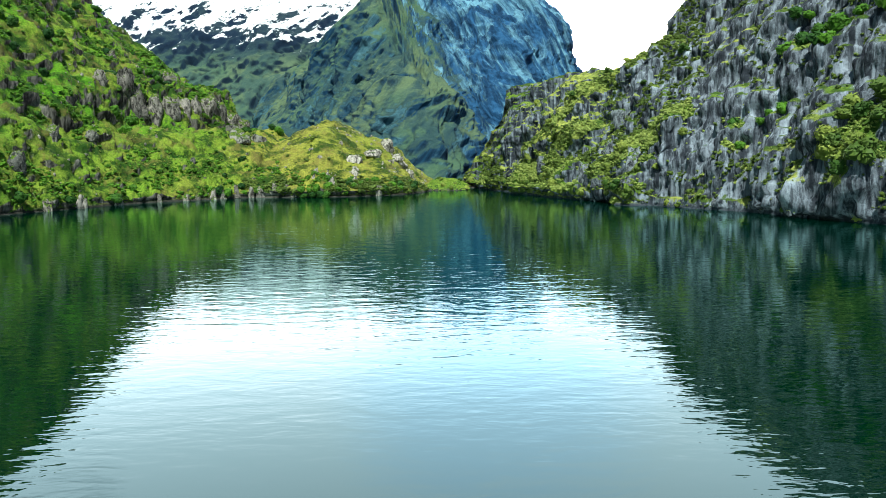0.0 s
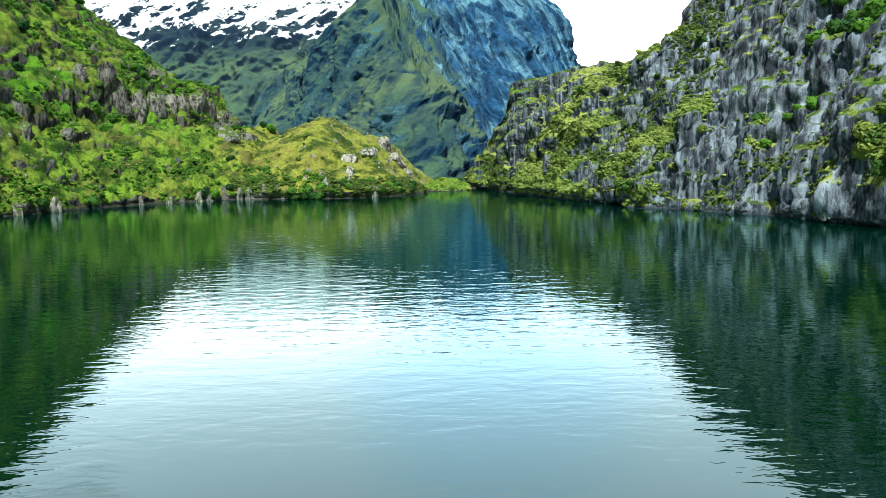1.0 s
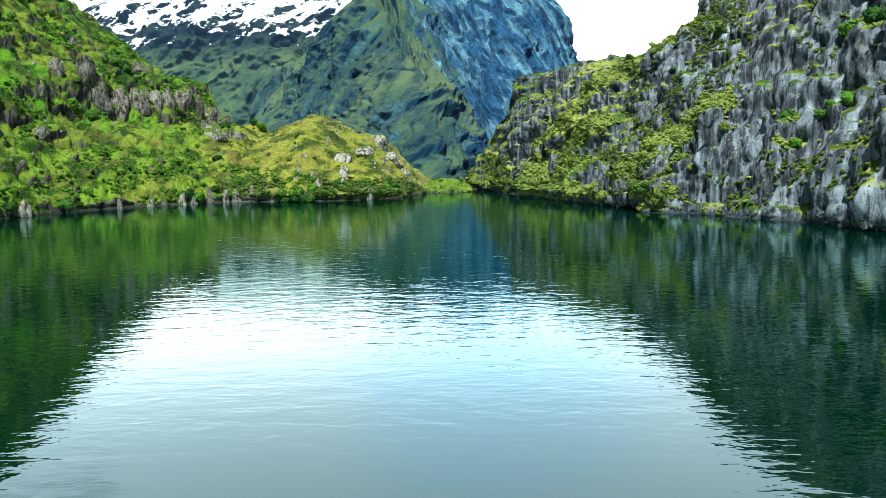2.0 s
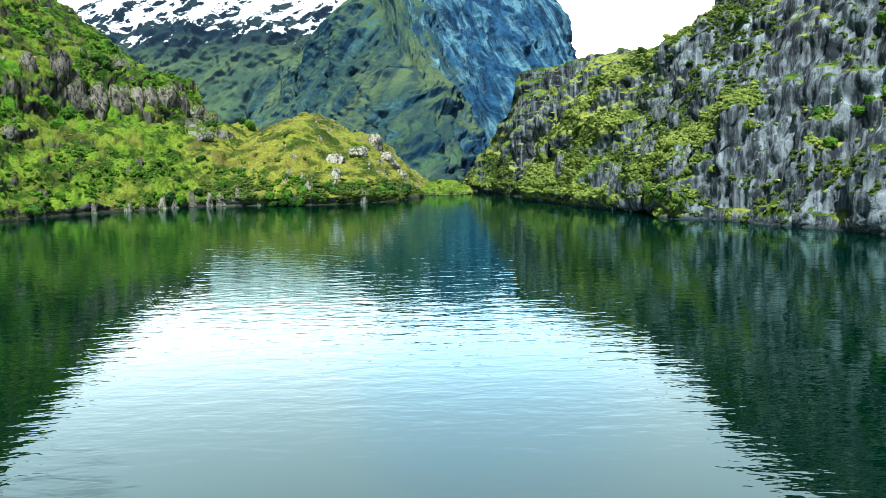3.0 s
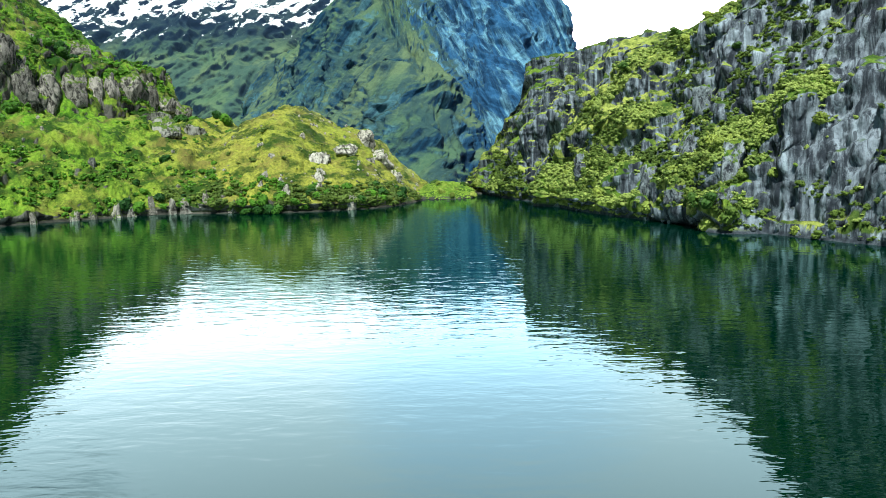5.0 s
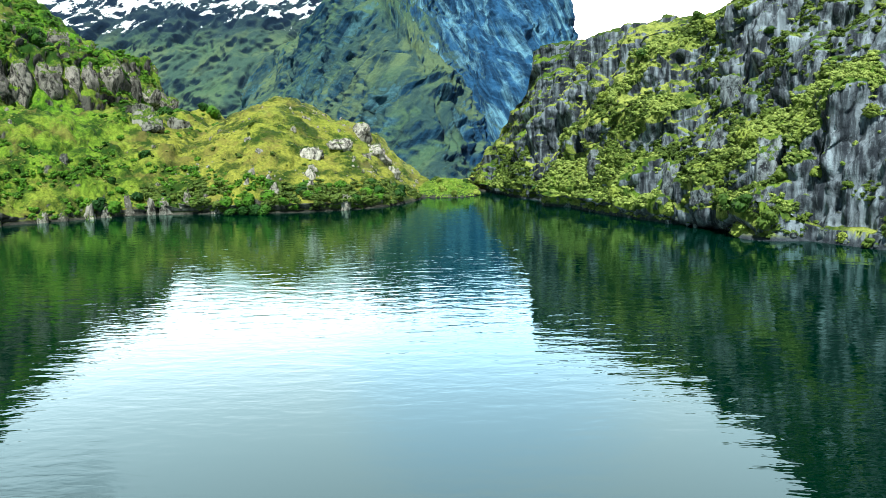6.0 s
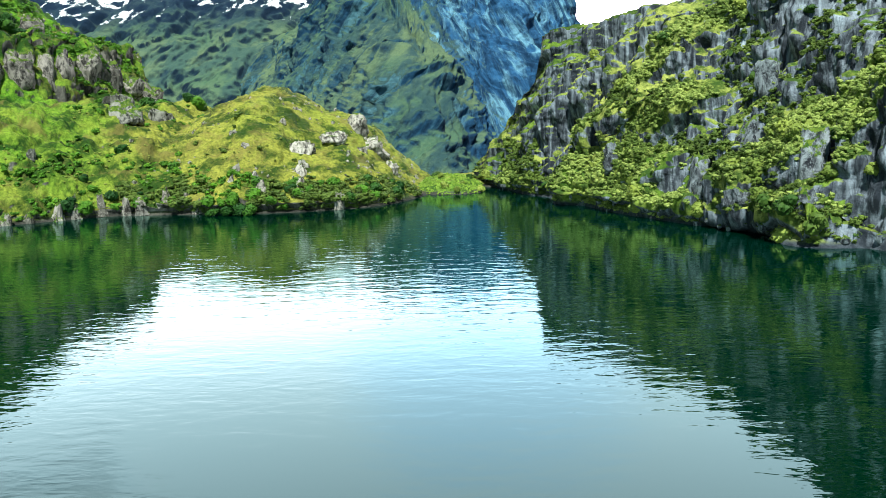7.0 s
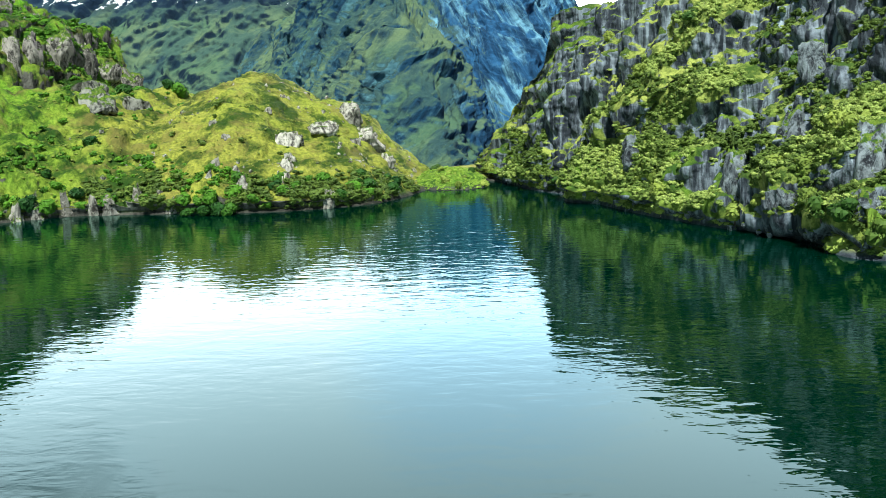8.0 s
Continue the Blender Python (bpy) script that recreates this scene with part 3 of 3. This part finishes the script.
rocks("rock_outcrop", [(-81.5, 219.5, 4, 3.5, 4.5, 55), (-78, 226, 4, 3.5, 5.5, 60), (-75.5, 229, 5, 4, 7, 60), (-72.3, 233, 4, 3.5, 6, 60), (-70, 238.5, 6, 4.5, 8.5, 66), (-67.4, 243.5, 4, 3, 6, 66), (-65.8, 248, 4, 3, 6.5, 66),
      (-64, 255, 5, 4, 6.5, 66), (-62.4, 262, 4, 3.5, 4.5, 70), (-61, 268, 4.5, 3.5, 4.5, 70), (-59.6, 276, 5, 4, 4, 75), (-85.5, 241, 3, 2.4, 3, 55), (-80, 250, 3, 3, 3, 60), (-76, 259, 4, 3, 3.6, 60), (-73, 268, 5, 3, 3, 65)],
      left, outcrop_stone, "grey fluted rock outcrop standing out of green turf", "rock band of the hillside", 100, 0.55)
rocks("boulder", [(-79, 187, 3, 2.5, 4, 0), (-80, 171, 3, 2, 4, 40), (-51.6, 236, 6.4, 4, 4.2, 10), (-47.6, 243.5, 5, 3, 3.0, 40), (-55, 246, 4, 3, 2.6, 20), (-76, 199, 2.6, 2, 2.4, 0), (-58, 214, 2, 1.6, 1.8, 0)],
      left, grey_stone, "weathered grey boulder sunk in the grassy slope", "boulders on the hillside", 140, 0.42)
rocks("boulder", [(-20.1, 225.8, 3.8, 2.6, 2.7, 10), (-19.6, 221, 2.2, 1.6, 1.6, 60), (-19.5, 218.4, 2.0, 1.6, 1.7, 20), (-19.2, 215.4, 1.9, 1.5, 1.6, 20), (-18.8, 212, 1.5, 1.3, 1.3, 0), (-16, 231.5, 4.4, 3, 2.2, 20), (-12.9, 243, 5.6, 4.0, 3.8, 30), (-9.4, 240, 4.6, 4.0, 2.8, 10), (-28, 221, 1.6, 1.2, 1.1, 0),
      (-6.4, 236, 3.0, 2.4, 1.8, 45), (-31, 226, 1.4, 1.2, 1.0, 0), (-24, 232, 1.4, 1.1, 0.9, 0), (-11, 234, 2.0, 1.6, 1.2, 10)], dome, pale_stone, "pale cream boulder bedded in the dry turf", "boulders on the knoll", 160, 0.5)
rocks("shore_rock", [(-51.4, 205.6, 2.6, 2, 4.2, 0), (-41.2, 211, 2, 1.6, 5, 20), (-37.6, 211, 1.7, 1.3, 6.6, 0), (-46.4, 210, 1.8, 1.3, 6, 30), (-43.4, 210.6, 1.3, 1.0, 4.8, 0), (-35.2, 210.8, 1.6, 1.1, 5, 10), (-56.4, 201, 1.8, 1.4, 3.6, 0),
      (-60.6, 197.4, 1.8, 1.5, 4, 10), (-33, 210.2, 1.4, 1.2, 3.8, 0), (-67, 188.6, 2.2, 1.6, 4, 0), (-71.4, 180, 2.2, 2, 3.6, 10), (-74.6, 172, 2.2, 1.6, 4, 0), (-49, 207.6, 1.4, 1.1, 3.4, 40), (-54, 203.4, 1.5, 1.2, 3, 0)],
      left, rib_stone, "pale upright rock rib rising from the waterline", "rocks along the shore", 180, 0.62)
rocks("shore_rock", [(-29.2, 212.4, 1.4, 1.2, 4.6, 0), (-28.6, 216, 1.3, 1.0, 3.0, 0), (-13, 213, 2, 1.5, 2.4, 30), (-24, 211.6, 1.6, 1.4, 3, 0), (-25.4, 214.6, 1.2, 1.0, 2.2, 10), (-5, 219, 1.8, 1.4, 1.6, 0)], dome, pale_stone,
      "pale upright rock rib rising from the waterline", "rocks along the shore", 200, 0.5)
rocks("cliff_slab", [(31.6, 187.4, 4.2, 2.6, 7.5, -50), (36.5, 184, 3, 2.4, 4.4, -40), (39.2, 173.8, 4, 2.6, 5.5, -55), (40, 187, 3, 2.4, 5, -40), (25, 204, 2.6, 2, 4, -60)], right, blue_stone, "blue grey rock slab leaning out of the cliff", "slabs of the cliff", 220, 0.5)
rocks("shore_rock", [(42.6, 157.6, 4, 2.6, 2.6, -40), (45.6, 155, 3, 2, 2.2, -40), (37, 169.5, 3.4, 2.4, 2, -30), (22.5, 211, 2, 1.6, 1.6, 0), (18, 224.5, 1.8, 1.4, 1.6, 0), (33.5, 178.4, 3, 2, 1.8, 0)],
      right, blue_stone, "rounded grey rock at the foot of the cliff", "rocks below the cliff", 240, 0.3)


def leafy(seed, lobes, leaves, leaf, ring=9, rows=6):
    """Foliage of a shrub one unit wide: uneven lobes beset with small leaf sprays; its foot at z = 0."""
    rng = np.random.default_rng(seed)
    V, F = [], []
    at = 0
    for k in range(lobes):
        ang, out = rng.uniform(0, 6.28), rng.uniform(0, 0.3) * (k > 0)
        mid = np.array((out * math.cos(ang), out * math.sin(ang), rng.uniform(0.12, 0.46)))
        r = rng.uniform(0.17, 0.30) * np.array((1, 1, rng.uniform(0.7, 1.0)))
        p, f = lump(ring, rows, seed * 7 + k, 0.35, 0.6)
        V.append(p * r * 0.85 + mid)
        F += [tuple(i + at for i in q) for q in f]
        at += len(p)
        n = leaves // lobes
        d = rng.normal(size=(n, 3))
        d[:, 2] = np.abs(d[:, 2]) * 1.0 - 0.35
        d /= np.linalg.norm(d, axis=1, keepdims=True)
        c = mid + d * r * rng.uniform(0.8, 1.18, (n, 1))
        a = np.cross(d, rng.normal(size=(n, 3)))
        a /= np.linalg.norm(a, axis=1, keepdims=True)
        b = np.cross(d, a) + d * rng.uniform(-0.9, 0.9, (n, 1))
        s = leaf * rng.uniform(0.6, 1.3, (n, 1))
        quad = np.stack((c - a * s * 0.5, c - b * s, c + a * s * 0.5, c + b * s), 1).reshape(-1, 3)
        V.append(quad)
        F += [(at + 4 * i, at + 4 * i + 1, at + 4 * i + 2, at + 4 * i + 3) for i in range(n)]
        at += 4 * n
    return np.concatenate(V), F


def stems(seed):
    """A few crooked stems from one root."""
    rng = np.random.default_rng(seed)
    V, F = [], []
    for k in range(4):
        tip = np.array((rng.uniform(-0.22, 0.22), rng.uniform(-0.22, 0.22), rng.uniform(0.3, 0.5)))
        knee = tip * 0.5 + rng.normal(size=3) * 0.03
        at = sum(len(v) for v in V)
        ring = []
        for c, r in ((np.array((0, 0, -0.15)), 0.03), (knee, 0.02), (tip, 0.008)):
            ring += [c + r * np.array((math.cos(a), math.sin(a), 0)) for a in (0, 1.57, 3.14, 4.71)]
        V.append(np.array(ring))
        F += [(at + 4 * j + i, at + 4 * j + (i + 1) % 4, at + 4 * j + 4 + (i + 1) % 4, at + 4 * j + 4 + i) for j in (0, 1) for i in range(4)]
    return np.concatenate(V), F


def shrub_kinds(material, label, seed):
    """Three shapes of one kind of shrub, each an empty with foliage and stem."""
    kinds = []
    for k in range(3):
        root = new("shrub")
        tagged(root, label, "shrub")
        v, f = leafy(seed + k, 7, 280, 0.085)
        part("foliage", v, f, material, root, soft=False)
        v, f = stems(seed + k)
        part("stem", v, f, bark, root, "brown crooked stems")
        kinds.append(root)
    return kinds


def spread(grid, count, ok, rng, sep):
    """Random places on a hill where ok(points, normals) holds, at least sep apart."""
    nrm = normals_of(grid)
    nrm *= np.sign(nrm[..., 2].mean())
    p, q = grid.reshape(-1, 3), nrm.reshape(-1, 3)
    area = np.linalg.norm(np.cross(np.gradient(grid, axis=0), np.gradient(grid, axis=1)), axis=2).reshape(-1)
    w = area * ok(p, q)
    pick = rng.choice(len(p), size=min(count * 6, int((w > 0).sum())), replace=False, p=w / w.sum())
    if not sep:
        return p[pick[:count]]
    got = []
    for i in pick:
        if all((p[i, 0] - g[0]) ** 2 + (p[i, 1] - g[1]) ** 2 + (p[i, 2] - g[2]) ** 2 > sep * sep for g in got):
            got.append(p[i])
            if len(got) == count:
                break
    return np.array(got)


def plant(kinds, places, rng, low, high, group):
    for k, (x, y, z) in enumerate(places):
        src = kinds[k % len(kinds)]
        s = rng.uniform(low, high)
        src.scale = (s, s * rng.uniform(0.8, 1.2), s * rng.uniform(0.75, 1.1))
        ob = copy_thing(src, pose(float(x), float(y), float(z) - 0.08 * s, 0, 0, rng.uniform(0, 360)))
        tagged(ob, group=group)
    for src in kinds:
        src.scale = (1, 1, 1)


def drop_kinds(kinds):
    for src in kinds:
        for o in (*src.children_recursive, src):
            bpy.data.objects.remove(o)


def clumps(p, size, seed, cut):
    """Where a kind of plant grows: patches of about that size, but not on the bare horn of the cliff."""
    horn = (p[:, 0] > 0) & (p[:, 1] > 203) & (p[:, 2] > 25.5 + 0.09 * (p[:, 0] - 18))
    return ((fbm(p, size, 3, 0.5, seed) > cut) & ~horn).astype(float)


rng = np.random.default_rng(12)
green = shrub_kinds(leaf_green, "dense dark green alpine shrub on the slope", 300)
olive = shrub_kinds(leaf_olive, "rounded olive green shrub among grass and rock", 320)
plant(green, spread(left, 92, lambda p, q: (p[:, 1] > 160) * (p[:, 0] > -120) * (p[:, 1] < 268) * (p[:, 2] > 0.6) * (q[:, 2] > 0.35) * clumps(p, 13, 400, 0.15), rng, 1.7), rng, 2.2, 4.6, "shrubs on the hillside")
plant(green, spread(dome, 24, lambda p, q: (p[:, 1] < 228) * (p[:, 2] > 0.6) * (p[:, 2] < 3.6), rng, 1.5), rng, 1.6, 3.0, "shrubs round the knoll")
shore = spread(left, 56, lambda p, q: (p[:, 1] > 160) * (p[:, 2] > 1.0) * (p[:, 2] < 3.0), rng, 1.7)
plant(green, shore - np.array((-0.5, 0.9, 0.6)), rng, 2.0, 3.6, "shrubs along the shore")
bank = spread(left, 30, lambda p, q: (p[:, 1] > 180) * (p[:, 0] < -24) * (p[:, 2] > 1.5) * (p[:, 2] < 6), rng, 1.5)
plant(green, bank, rng, 1.8, 3.4, "shrubs along the shore")
plant(olive, spread(right, 22, lambda p, q: (p[:, 1] > 125) * (p[:, 2] > 0.3) * (p[:, 2] < 2.6) * clumps(p, 14, 415, 0.0), rng, 1.5), rng, 1.6, 3.4, "shrubs below the cliff")
plant(olive, spread(right, 52, lambda p, q: (p[:, 1] > 150) * (p[:, 2] > 0.6) * (p[:, 2] < 40) * (0.06 + np.clip(growth(p), 0, 1)), rng, 1.6), rng, 1.5, 3.0, "shrubs on the cliff")
for count, y0, y1, z0, z1, low, high in ((22, 121, 133, 4, 19, 3.4, 5.4), (9, 147, 158, 26, 34, 3.0, 5.0), (11, 135, 147, 27, 38, 3.0, 5.4), (6, 147, 156, 10, 18, 2.0, 3.6)):
    clump = spread(right, count, lambda p, q: (p[:, 1] > y0) * (p[:, 1] < y1) * (p[:, 2] > z0) * (p[:, 2] < z1), rng, 1.6)
    plant(olive if z0 == 4 else green, clump, rng, low, high, "large bushes hanging on the cliff")
plant(olive, spread(mound, 9, lambda p, q: (p[:, 2] > 0.3) * (p[:, 1] < 244), rng, 2.0), rng, 1.4, 2.4, "shrubs at the outlet")
plant(green, [(-30.2, 207.6, 0.2), (-28.4, 207.2, 0.2), (-26.6, 207.4, 0.2), (-25.0, 207.9, 0.3), (-29.3, 208.4, 1.4), (-27.4, 208.2, 1.4)], rng, 2.2, 3.0, "shrubs along the shore")
drop_kinds(green)
drop_kinds(olive)


def scatter(name, grid, count, ok, material, label, low, high, seed, lobes=3, leaves=30, leaf=0.17):
    """Low plants too many to count, in one mesh: small uneven cushions beset with leaf sprays."""
    rng = np.random.default_rng(seed)
    at = spread(grid, count, ok, rng, 0)
    V, quads, rest, base = [], [], [], 0
    shapes = [leafy(seed * 10 + k, lobes, leaves, leaf, 6, 4) for k in range(4)]
    for k, (v, f) in enumerate(shapes):
        here = at[k::4]
        n = len(here)
        a = rng.uniform(0, 6.28, n)
        size = rng.uniform(low, high, n) ** 1.0
        ca, sa = np.cos(a)[:, None], np.sin(a)[:, None]
        x = (v[None, :, 0] * ca - v[None, :, 1] * sa) * size[:, None]
        y = (v[None, :, 0] * sa + v[None, :, 1] * ca) * size[:, None]
        z = (v[None, :, 2] - 0.14) * (size * rng.uniform(0.6, 0.95, n))[:, None]
        V.append((np.stack((x, y, z), -1) + here[:, None]).reshape(-1, 3))
        shift = base + np.arange(n)[:, None, None] * len(v)
        quads.append((np.array([q for q in f if len(q) == 4])[None] + shift).reshape(-1, 4))
        caps = [q for q in f if len(q) != 4]
        rest += (np.array(caps)[None] + shift).reshape(-1, len(caps[0])).tolist()
        base += n * len(v)
    me = bpy.data.meshes.new(name)
    me.from_pydata(np.concatenate(V).tolist(), [], np.concatenate(quads).tolist() + rest)
    me.materials.append(material)
    return tagged(new(name, me), label, "plants", kind="stuff")


scatter("scrub", left, 3600, lambda p, q: (p[:, 1] > 155) * (p[:, 0] > -130) * (p[:, 1] < 275) * (p[:, 2] > 0.5) * (q[:, 2] > 0.25) * (1 - 0.85 * smooth(6, 9, p[:, 2]) * smooth(20, 15, p[:, 2]) * (p[:, 0] > -66)) * clumps(p, 11, 420, 0.05), leaf_tuft, "low green scrub covering the hillside", 0.6, 2.1, 51, 3, 50, 0.11)
scatter("tussock", dome, 1100, lambda p, q: (p[:, 2] > 0.4) * (p[:, 1] < 262) * clumps(p, 6, 430, -0.1), leaf_straw, "straw green tussock grass over the knoll", 0.3, 0.8, 52, 2, 16)
scatter("tussock", left, 1200, lambda p, q: (p[:, 2] > 1.5) * (p[:, 1] > 190) * (p[:, 0] > -75) * (q[:, 2] > 0.4) * clumps(p, 7, 432, 0.0), leaf_straw, "straw green tussock grass on the slope", 0.3, 0.9, 55, 2, 16)
scatter("scrub", right, 5200, lambda p, q: (0.015 + np.clip(growth(p), 0, 1) ** 1.5) * (p[:, 1] > 118) * (p[:, 2] > 0.3) * (p[:, 2] < 45) * (q[:, 2] > 0.0) * clumps(p, 11, 440, -0.3), leaf_mat, "yellow green scrub on the ledges of the cliff", 0.4, 1.3, 53, 3, 66, 0.085)
scatter("dark_scrub", right, 6000, lambda p, q: (0.25 + 0.75 * smooth(170, 185, p[:, 1])) * (0.22 + 0.25 * np.clip(growth(p), -0.5, 1) + 0.6 * smooth(12, 7, p[:, 2])) * (1 - 0.9 * (p[:, 1] > 216) * (p[:, 2] > 9)) * (p[:, 1] > 118) * (p[:, 2] > 0.4) * (p[:, 2] < 45) * (q[:, 2] > 0.1) * clumps(p, 7, 460, 0.05), leaf_moss, "dark green scrub in the clefts of the cliff", 0.5, 1.7, 56, 3, 60, 0.10)
scatter("dark_scrub", dome, 900, lambda p, q: (p[:, 2] > 0.3) * (p[:, 1] < 232) * (0.012 + smooth(5.0, 2, p[:, 2])) * clumps(p, 5, 465, 0.0), leaf_moss, "dark green scrub along the foot of the knoll", 0.6, 2.3, 57, 3, 50, 0.11)
scatter("dark_scrub", left, 1500, lambda p, q: (p[:, 1] > 165) * (p[:, 2] > 0.3) * (0.06 + smooth(9, 3, p[:, 2])) * (p[:, 0] < -20) * clumps(p, 6, 466, 0.02), leaf_tuft, "dark green scrub along the bank", 0.7, 2.0, 58, 3, 50, 0.11)
scatter("marsh_grass", mound, 900, lambda p, q: (p[:, 2] > 0.1) * (p[:, 1] < 246), leaf_marsh, "bright green marsh grass at the outlet", 0.3, 0.9, 54, 2, 20)


def pebbles(name, grid, count, ok, material, label, low, high, seed):
    """Small half-sunk stones, too many to count, in one mesh."""
    rng = np.random.default_rng(seed)
    at = spread(grid, count, ok, rng, 0)
    V, F, base = [], [], 0
    for k, p in enumerate(at):
        v, f = lump(6, 4, seed + k % 9, 0.3, 0.7)
        V.append(v * rng.uniform(low, high) * rng.uniform(0.6, 1.3, 3) + p)
        F += [tuple(i + base for i in q) for q in f]
        base += len(v)
    ob = part(name, np.concatenate(V), F, material, soft=False)
    return tagged(ob, label, "stones", kind="stuff")


pebbles("loose_stones", dome, 260, lambda p, q: (p[:, 2] > 0.6) * (p[:, 1] < 258) * clumps(p, 9, 470, 0.0), pale_stone, "small pale stones strewn over the knoll", 0.12, 0.42, 61)
pebbles("loose_stones", left, 260, lambda p, q: (p[:, 2] > 1.0) * (p[:, 1] > 165) * (p[:, 0] > -110) * clumps(p, 10, 480, 0.1), pale_stone, "small pale stones strewn over the hillside", 0.12, 0.5, 62)
pebbles("shore_stones", right, 160, lambda p, q: (p[:, 2] > 0.0) * (p[:, 2] < 1.3) * (p[:, 1] > 130), blue_stone, "grey stones along the foot of the cliff", 0.2, 0.7, 63)
